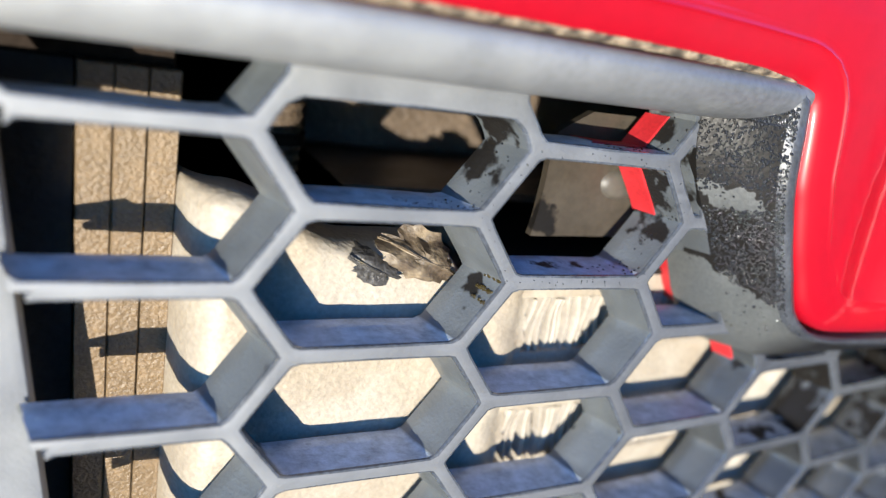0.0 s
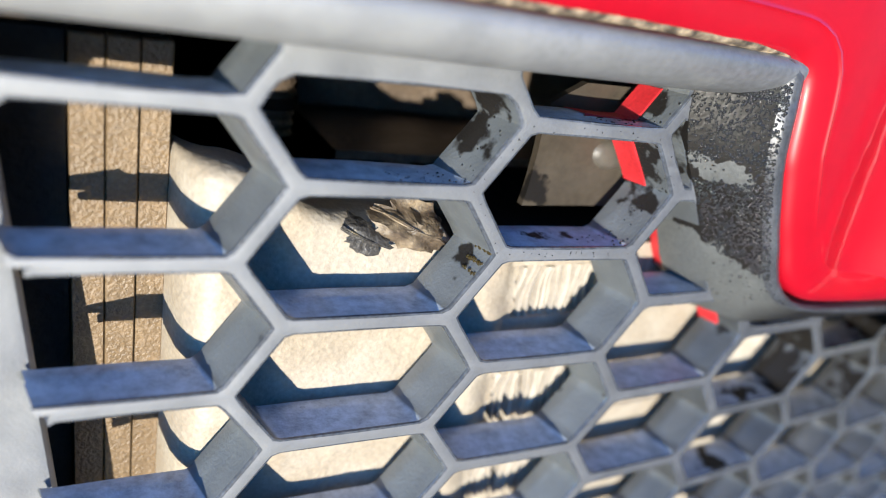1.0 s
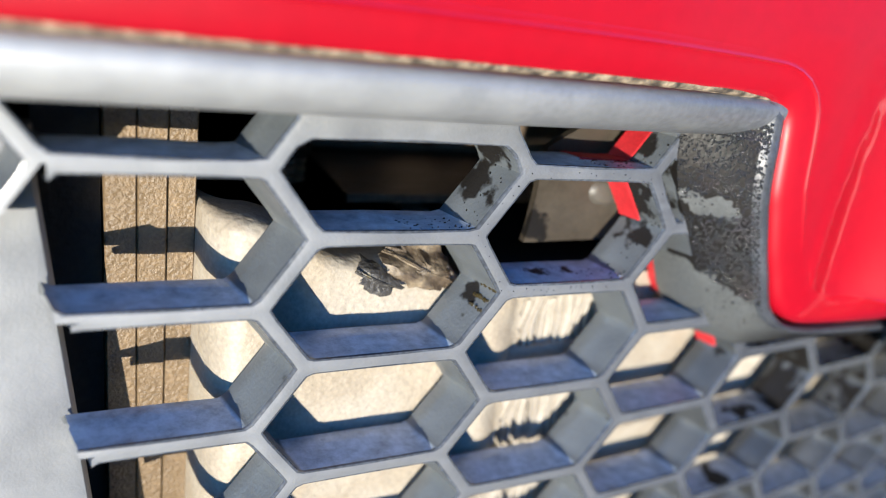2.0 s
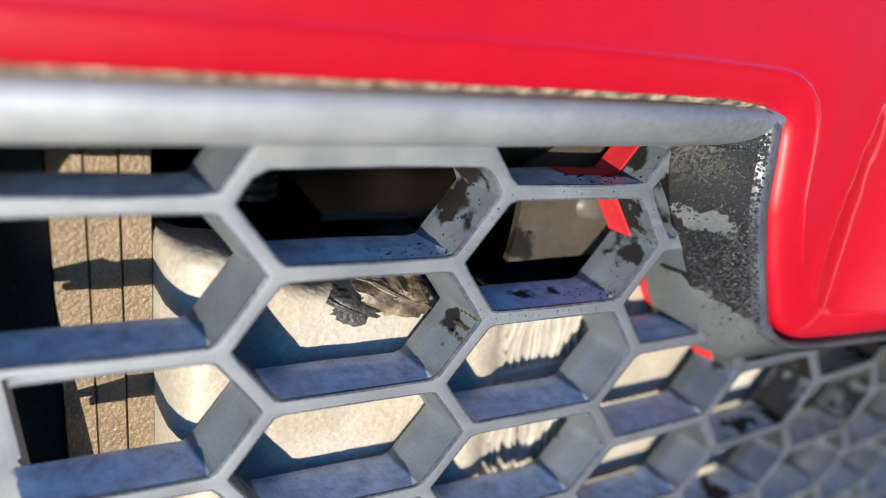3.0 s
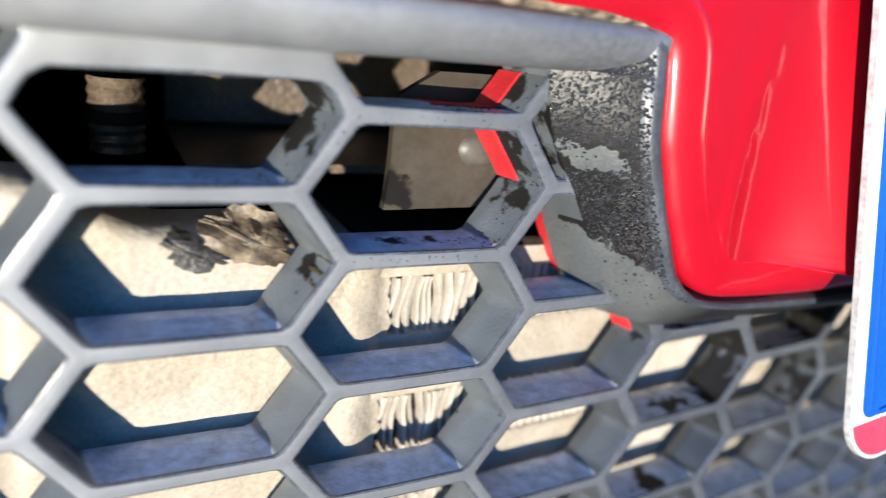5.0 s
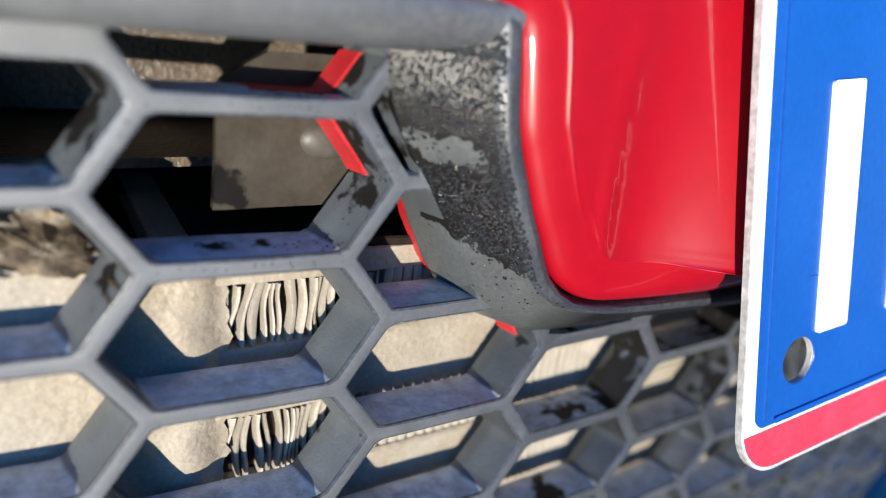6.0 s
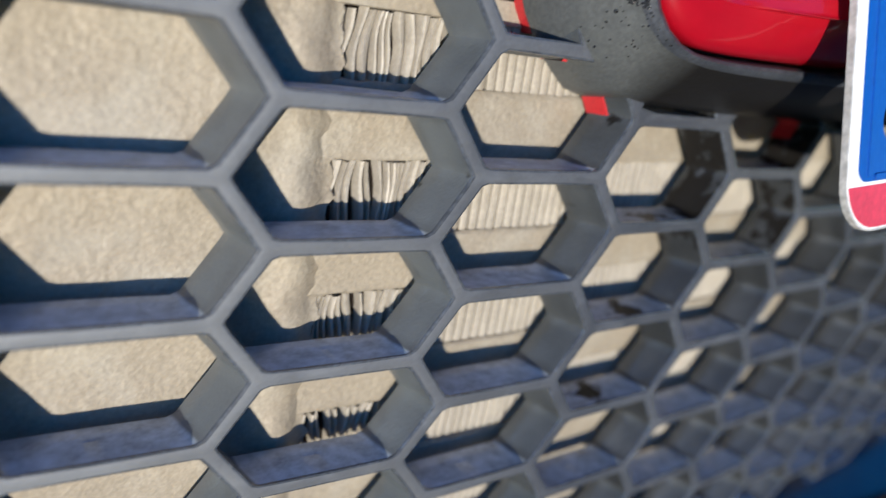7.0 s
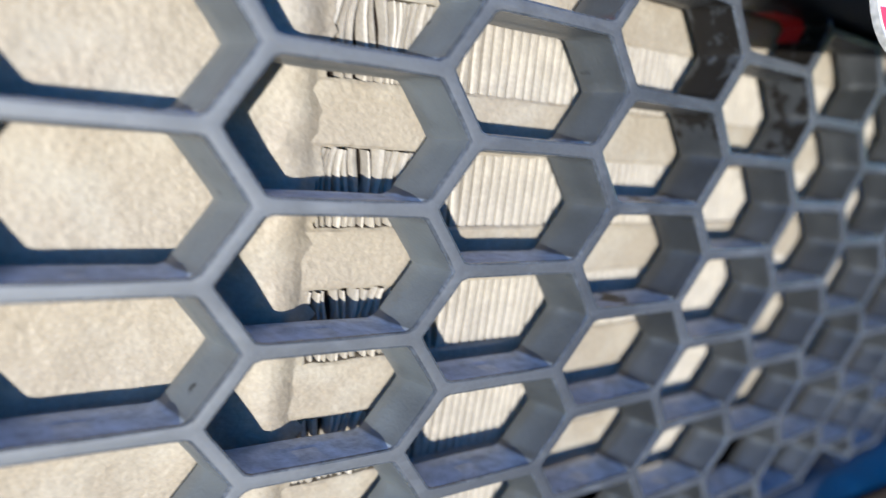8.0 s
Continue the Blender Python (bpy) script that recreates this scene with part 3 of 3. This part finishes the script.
band = [(u, min(v, 7.6)) for u, v in rounded(0.6, 0.6, PLATE_W - 0.6, 30, 7.9)]
part("red_band", *flat_patch(band, -0.12, -0.06), PLATERED, plate, "faded red band", smooth=False)
part("embossed_bead", *flat_patch(rounded(5.4, 9.0, 6.6, PLATE_H - 5, 0.5), -0.5, -0.12), BLUE, field, smooth=False)
part("embossed_bead", *flat_patch(rounded(7.5, 8.4, PLATE_W - 7, 9.4, 0.45), -0.5, -0.12), BLUE, field, smooth=False)
for k in range(5):
    u = 16.9 + 42 * k
    for du in (0.0, 20.0):
        part("character_bar", *flat_patch(rounded(u + du, 21.5, u + du + 8.2, 61.5, 0.7), -0.55, -0.12), WHITE, field, "plain white bar", smooth=False)

# ---- intercooler behind the honeycomb ----
cooler = thing("intercooler", "dusty aluminium intercooler with cast end tank and bent fins", "intercooler")


def core_y(z):
    return 11.8


def step(a, b, v):
    f = min(1.0, max(0.0, (v - a) / (b - a)))
    return f * f * (3 - 2 * f)


def tank_top(x):
    return -11.0 - 7.0 * step(-37, -19, x) - 7.0 * step(-6, 2, x)


def tank_y(x, z):
    """The front of the end tank: close behind the honeycomb, falling back towards its upper inner end."""
    y = 10.0 + 0.8 * step(-35, -23, z) + 1.0 * (1 - step(-68, -42, z))
    y += 4 * (1 - math.sqrt(max(0.0, 1 - min(1.0, max(0.0, z - tank_top(x) + 2.6) / 2.6) ** 2)))
    y += 14 * (1 - math.sqrt(max(0.0, 1 - min(1.0, max(0.0, -36.9 - x) / 5.6) ** 2)))
    f = step(-4, 10.5, x)
    y += (core_y(z) - 0.8 - y) * f
    y -= math.exp(-((x - 7.0 - 1.5 * noise.noise(Vector((4, z * 0.2, 3)))) / 2.6) ** 2) * (0.9 + 1.0 * noise.noise(Vector((0, z * 0.16, 3))))
    y += 1.15 * step(9, 12, x)
    return y + 0.3 * noise.noise(Vector((x * 0.13, z * 0.13, 7))) + 0.12 * noise.noise(Vector((x * 0.5, z * 0.5, 2)))


def ragged(x, z):
    """The uneven inner edge where the tank is welded on."""
    return step(8, 12, x) * 2.4 * noise.noise(Vector((9, z * 0.35, 1)))


rows = []
xs = [-42.4 + 1.0 * k for k in range(56)]
for q in range(100):
    f = (q / 99) ** 1.25
    rows.append([(x + ragged(x, tank_top(x) * (1 - f) - 175 * f), tank_y(x, tank_top(x) * (1 - f) - 175 * f), tank_top(x) * (1 - f) - 175 * f) for x in xs])
rows.insert(0, [(x, y + 7, z - 0.3) for x, y, z in rows[0]])
for r in rows:
    r.insert(0, (r[0][0], r[0][1] + 60, r[0][2]))
part("end_tank", *loft(rows), CAST, cooler, "cast tank coated in pale dust")

STEP = 22.4
TOPS = [-27.6 - STEP * k for k in range(6)]
TALL = 12.4
rnd = random.Random(4)
rest_v, rest_f = [], []
for k, top in enumerate(TOPS):
    bar_top, bar_low = (-23.5, -27.6) if k == 0 else (top + STEP - (10.4 if k == 1 else TALL), top)
    grid = []
    for f in (0, 0.05, 0.15, 0.35, 0.5, 0.65, 0.85, 0.95, 1):
        z = bar_top + (bar_low - bar_top) * f
        proud = 0.0 if 0 < f < 1 else 0.4
        grid.append([(x, core_y(z) + bow(x) + proud + 0.25 * noise.noise(Vector((x * 0.12, z * 0.3, 1))) + 0.1 * noise.noise(Vector((x * 0.5, z * 0.5, 8))),
                      z + (0.35 * noise.noise(Vector((x * 0.4, k, 3))) if f in (0, 1) else 0.0)) for x in range(4, 264, 2)])
    grid.insert(0, [(x, y + 45, z) for x, y, z in grid[0]])
    grid.append([(x, y + 45, z) for x, y, z in grid[-1]])
    bar = part("core_bar", *loft(grid), CAST, cooler)
    tall = 10.4 if k == 0 else TALL
    # dark sheet behind the fins, put there to blacken the shaded gaps
    shade_sheet = [[(x, core_y(z) + bow(x) + 3.2 + 0.5 * noise.noise(Vector((x * 0.3, z * 0.3, 5))), z) for x in range(9, 262, 3)] for z in (top + 0.3, top - tall / 2, top - tall - 0.3)]
    part("gap_shade", *loft(shade_sheet), DARK, bar, "black dirt packed between the fins")
    x = 12.0 + rnd.uniform(-0.6, 0.6)
    while x < 262:
        torn = min(1.0, max(0.0, (38.0 - x) / 6.0))
        w = rnd.uniform(0.45, 1.35) if torn > 0.5 else rnd.uniform(1.3, 1.6)
        ph = 0.9 * k + 0.55 * x
        lean = (0.45 * math.sin(0.31 * x + k) + rnd.uniform(-0.12, 0.12)) * torn
        short = rnd.uniform(0.0, 0.5) * torn
        curl = rnd.uniform(0.2, 1.0) * torn
        verts, faces = [], []
        for j in range(9):
            f = j / 8
            z = top + 0.1 - short - (tall + 0.2 - short) * f
            cx = x + w / 2 + lean * (f - 0.5) * 2 + (0.05 + 0.4 * torn) * math.sin(f * 4.5 + ph)
            y = core_y(z) + bow(x) + 0.75 + 0.25 * math.sin(ph * 1.7 + f * 3) * torn - curl * 0.6 * max(0, 1 - f * 3) ** 2
            h = w / 2 * (1 - 0.14 * torn * (1 + math.sin(ph * 3 + f * 7)))
            round_off = 0.12 + 0.38 * torn
            verts += [(cx - h, y + 12, z), (cx - h, y + round_off, z), (cx - h * 0.55, y, z), (cx + h * 0.5, y + 0.18 * torn * math.sin(ph * 2.3), z), (cx + h, y + round_off, z), (cx + h, y + 12, z)]
        for j in range(8):
            for q in range(5):
                a = j * 6 + q
                faces.append((a, a + 1, a + 7, a + 6))
        if x < 125:
            part("fin", verts, faces, FIN, bar)
        else:
            base = len(rest_v)
            rest_v += verts
            rest_f += [tuple(base + q for q in face) for face in faces]
        x += w + (rnd.choice((0.15, 0.3, 0.4, 0.6, 1.0)) if torn > 0.5 else rnd.uniform(0.32, 0.5))
tagged(part("fin_rest", rest_v, rest_f, FIN, cooler), kind="stuff")
part("core_back", *block(5, 262, 92, 94, -180, -24), DARK, cooler)

# ---- things behind and above it ----
shelf = thing("top_shelf", "wet black plastic shelf over the intercooler", "shelf")
part("shelf_plate", *block(9, 330, 16.6, 150, -23.3, -22.4), DARK, shelf)
part("front_lip", *block(9, 330, 15.4, 16.5, -23.6, -22.0, 0.3), DARK, shelf)
support = thing("radiator_support", "dusty brown radiator support with a flat ledge", "support")
grid = [[(x, y, -15.2 + 0.03 * (y - 36) + 0.25 * noise.noise(Vector((x * 0.1, y * 0.4, 4)))) for x in range(-14, 120, 3)] for y in range(36, 67, 2)]
grid.insert(0, [(x, y, z - 1.6) for x, y, z in grid[0]])
part("ledge", *loft(grid), BROWNFIN, support)
part("upright", *block(-14, 120, 65, 68, -14, 9, 0.6), BROWNFIN, support)
hose = []
for k in range(26):
    z = -3 - 0.5 * k
    rad = 4.2 + 0.22 * math.sin(k * math.pi / 2)
    hose.append([(-23 + rad * math.cos(b), 48 + rad * math.sin(b), z) for b in [2 * math.pi * q / 18 for q in range(18)]])
pipe = thing("ribbed_hose", "brown dusty ribbed hose behind the grille", "hose")
part("hose_body", *tube(hose), BROWNFIN, pipe)
part("collar", *tube([[(-23 + 4.9 * math.cos(b), 48 + 4.9 * math.sin(b), z) for b in [2 * math.pi * q / 20 for q in range(20)]] for z in (-8.6, -8.8, -10.4, -10.6)]), DARK, pipe, "black hose collar")

duct = thing("air_duct", "brown ribbed air duct beside the intercooler tank", "duct")
for x0, x1, y in ((-54.5, -50.3, 20.2), (-50.2, -46.3, 20.0), (-46.2, -42.3, 20.4)):
    part("duct_slat", *block(x0, x1, y, y + 30, -150, 3.2, 0.25), SLAT, duct)
# the outermost slat, with the shadow on it painted as darker plastic
part("shaded_slat", *block(-63.0, -54.6, 23.0, 60, -150, 3.2, 0.3), SHADED_SLAT, duct, "dark brown side wall")
part("duct_flange", *block(-64.0, -43, 22, 60, 3.3, 6.0, 0.5), DARK, duct)

panel = thing("duct_panel", "grey plastic panel with a dark wet stain", "panel")
grid = []
for i in range(24):
    z = 5.2 - 0.94 * i
    row = []
    for j in range(28):
        left = 10.4 + 1.5 * max(0.0, z - 1.0)
        x = left + (32.5 - left) * j / 27
        row.append((x, 11.7 + 0.01 * max(0.0, -6 - z) ** 2 + 0.25 * noise.noise(Vector((x * 0.2, z * 0.2, 6))), z))
    row.insert(0, (row[0][0] + 0.05, row[0][1] + 1.6, z))
    grid.append(row)
grid.append([(x, y + 1.6, z) for x, y, z in grid[-1]])
part("panel_face", *loft(grid), GREYDUCT, panel)
boss = []
for rad, y in ((3.6, 11.9), (3.3, 11.5), (2.6, 11.0), (1.6, 10.7), (0.5, 10.6)):
    boss.append([(25.5 + 1.2 * rad * math.cos(b), y, -6.5 + 0.8 * rad * math.sin(b)) for b in [2 * math.pi * q / 24 for q in range(24)]])
part("boss", *tube(boss), BOSS, panel, "raised grey boss")

# leaves caught on the tank
def leaf(cx, cz, size, mat, label, seed, turn, pleats=0.0):
    """A crumpled leaf lying on the tank, with lobes and, where it is large, pleats along its veins."""
    r = random.Random(seed)
    n = 36
    lobes = [size * (0.62 + 0.38 * abs(math.sin(2.5 * 2 * math.pi * i / n / 2 + seed)) + 0.12 * r.uniform(-1, 1)) for i in range(n)]
    rings = (0.25, 0.5, 0.75, 1.0)
    verts = [(cx, tank_y(cx, cz) - 1.6, cz)]
    for f in rings:
        for i in range(n):
            a = 2 * math.pi * i / n
            u, v = f * lobes[i] * math.cos(a), f * 0.55 * lobes[i] * math.sin(a)
            x, z = cx + u * math.cos(turn) - v * math.sin(turn), cz + u * math.sin(turn) + v * math.cos(turn)
            fold = pleats * math.sin(2.2 * v + 0.35 * u) + 0.7 * noise.noise(Vector((x * 0.3, z * 0.3, seed)))
            verts.append((x, tank_y(x, z) - 0.9 - 0.8 * (1 - f) - fold, z))
    faces = [(0, 1 + i, 1 + (i + 1) % n) for i in range(n)]
    for k in range(len(rings) - 1):
        a, b = 1 + k * n, 1 + (k + 1) * n
        faces += [(a + i, b + i, b + (i + 1) % n, a + (i + 1) % n) for i in range(n)]
    whole = thing("dead_leaf", label, "leaf", "leaves on the tank")
    part("blade", verts, faces, mat, whole)
    rib = []
    for k in range(15):
        u = size * (-0.95 + 1.5 * k / 14)
        x, z = cx + u * math.cos(turn), cz + u * math.sin(turn)
        y = tank_y(x, z) - 1.6 - 0.5 * math.exp(-(u / size) ** 2)
        thick = 0.16 * (1.25 - k / 14)
        rib.append([(x, y + thick * math.cos(b), z + thick * math.sin(b)) for b in [2 * math.pi * q / 7 for q in range(7)]])
    part("midrib", *tube(rib), mat, whole)
    return whole


leaf(-9.0, -19.6, 7.5, LEAF, "large dry brown leaf lying on the tank", 3, -0.35, 0.5)
leaf(-17.0, -20.9, 4.6, BLACKLEAF, "small dark crumpled leaf on the tank", 8, -0.42, 0.3)

# ---- water drops on the surround and the wet cells ----
WATER = bpy.data.materials.new("water")
WATER.use_nodes = True
wb = WATER.node_tree.nodes["Principled BSDF"]
wb.inputs["Base Color"].default_value = (0.014, 0.014, 0.014, 1)
wb.inputs["Roughness"].default_value = 0.1
wb.inputs["IOR"].default_value = 1.5
rnd = random.Random(11)
verts, faces = [], []


def drop(p, n, size):
    """A low dome of water at p on a surface facing n."""
    n = n.normalized()
    t = n.orthogonal().normalized()
    b = n.cross(t)
    base = len(verts)
    stretch = rnd.uniform(0.7, 1.4)
    for h, w in ((0.0, 1.0), (0.35, 0.8), (0.55, 0.42)):
        for k in range(7):
            a = 2 * math.pi * k / 7
            verts.append(tuple(p + n * size * h + (t * math.cos(a) * stretch + b * math.sin(a)) * size * w))
    verts.append(tuple(p + n * size * 0.62))
    for q in range(2):
        for k in range(7):
            faces.append((base + q * 7 + k, base + q * 7 + (k + 1) % 7, base + q * 7 + 7 + (k + 1) % 7, base + q * 7 + 7 + k))
    for k in range(7):
        faces.append((base + 14 + k, base + 14 + (k + 1) % 7, base + 21))


count = 0
while count < 3800:
    k = rnd.randrange(4, 19)
    j = rnd.choice((4, 5, 5, 6, 6, 7, 7, 8))
    a, b, c, d = (Vector(sections[k + u][j + v]) for u, v in ((0, 0), (1, 0), (1, 1), (0, 1)))
    u, v = rnd.random(), rnd.random()
    p = a.lerp(b, u).lerp(d.lerp(c, u), v)
    off = p - Vector(DRY)
    dry = math.hypot(off.x * 0.62, off.z * 1.35) < 2.7 + 1.6 * noise.noise(p * 0.5)
    low = p.z + TIDE * p.x < LEVEL + 1.2 * noise.noise(p * 0.3)
    if (dry or low) and rnd.random() < 0.96:
        continue
    n = (b - a).cross(d - a)
    if n.y > 0:
        n = -n
    drop(p, n, rnd.uniform(0.11, 0.25) * (1.5 if rnd.random() < 0.08 else 1))
    count += 1
for key, lo, hi, y0, y1, amount in (((1, -1), -80, 60, 0.8, 6, 110), ((2, 0), -70, 70, 0.6, 6, 120), ((2, -1), -80, 10, 0.6, 6, 60), ((4, 2), -80, 70, 0.6, 6, 60)):
    inner, ox, oz = cells[key]
    some = [p for p in inner if lo <= math.degrees(math.atan2(p[2], p[1])) <= hi]
    for _ in range(amount):
        i = rnd.randrange(len(some))
        rad, ux, uz = some[i]
        near, far = some[i - 1] if i else some[i], some[i]
        mixed = rnd.random() if near[1] * ux + near[2] * uz > 0.97 else 1.0
        rad, ux, uz = (p + (q - p) * mixed for p, q in zip(near, far))
        x, z = ox + (rad + 0.1) * ux, oz + (rad + 0.1) * uz
        drop(Vector(sunk(x, rnd.uniform(y0, y1), z)), Vector((-ux, 0, -uz)), rnd.uniform(0.1, 0.3))
for _ in range(50):
    inner, ox, oz = cells[(2, 0)]
    rad, ux, uz = rnd.choice(inner)
    q = rad + rnd.uniform(0.5, 2.0)
    drop(Vector((ox + q * ux, bow(ox + q * ux) - 0.02, oz + q * uz)), Vector((0, -1, 0)), rnd.uniform(0.06, 0.13))
single("water_drops", verts, faces, WATER, "clear water drops on the grained plastic", "water drops", kind="stuff", smooth="round")

# ---- a blob of amber resin on one cell wall ----
AMBER = bpy.data.materials.new("amber_resin")
AMBER.use_nodes = True
ab = AMBER.node_tree.nodes["Principled BSDF"]
ab.inputs["Base Color"].default_value = (0.035, 0.025, 0.006, 1)
ab.inputs["Roughness"].default_value = 0.08
ab.inputs["IOR"].default_value = 1.55
verts, faces = [], []
inner, ox, oz = cells[(1, 0)]
for _ in range(46):
    rad, ux, uz = min(inner, key=lambda p: (ox + p[0] * p[1] + 1.6 + rnd.uniform(-1.3, 1.3)) ** 2 + (oz + p[0] * p[2] + 21.8 + rnd.uniform(-1.6, 1.6)) ** 2)
    x, z = ox + (rad + 0.05) * ux + rnd.uniform(-0.25, 0.25) * uz, oz + (rad + 0.05) * uz - rnd.uniform(-0.25, 0.25) * ux
    drop(Vector(sunk(x, rnd.uniform(0.5, 4.2), z)), Vector((-ux, 0, -uz)), rnd.uniform(0.2, 0.45))
single("resin_blob", verts, faces, AMBER, "glossy amber resin droplets on a grille wall", "resin", kind="stuff", smooth="round")

# ---- closing the car and the ground ----
single("wall_back", *block(-220, 420, 160, 164, -260, 60), DARK, "black inner wall of the engine bay", "wall", kind="structure")
single("wall_side", *block(-175, -171, 4, 160, -260, 60), DARK, "black inner side wall", "wall", kind="structure")
single("wall_far", *block(380, 384, 70, 160, -260, 60), DARK, "black inner far wall", "wall", kind="structure")
# added panels, out of view, that stop sky light leaking into the bay
single("wall_front", *block(-175, -86, 8, 11, -215, 16), DARK, "black inner face of the bumper beside the grille", "wall", kind="structure")
single("wall_low", *block(-120, 384, 14, 17, -214, -174), DARK, "black inner face of the bumper under the grille", "wall", kind="structure")
single("wall_end", *block(290, 384, 62, 65, -214, 60), DARK, "black inner face of the bumper at its far end", "wall", kind="structure")
single("ceiling", *block(-220, 420, 1, 162, 22, 25), DARK, "black underside of the bonnet front", "ceiling", kind="structure")
single("undertray", *block(-220, 420, 10, 162, -215, -211), DARK, "black plastic undertray", "tray", kind="structure")
me = bpy.data.meshes.new("ground")
me.from_pydata([(-300, -300, 0), (300, -300, 0), (300, 300, 0), (-300, 300, 0)], [], [(0, 1, 2, 3)])
me.materials.append(GROUND)
tagged(new("ground", me), "grey asphalt yard", "ground", kind="structure")
# added wall behind the viewer, unseen, to dim light from the low sky
me = bpy.data.meshes.new("wall_sky_block")
corners = [(x, y, z) for z in (0.0, 2.1) for x, y in ((-0.5, -2.2), (4.6, -2.2), (4.6, -2.4), (-0.5, -2.4))]
me.from_pydata(corners, [], [(0, 1, 5, 4), (1, 2, 6, 5), (2, 3, 7, 6), (3, 0, 4, 7), (4, 5, 6, 7), (3, 2, 1, 0)])
me.materials.append(RENDERED)
tagged(new("wall_sky_block", me), "unseen plain wall added to block low sky light", "wall", kind="structure")
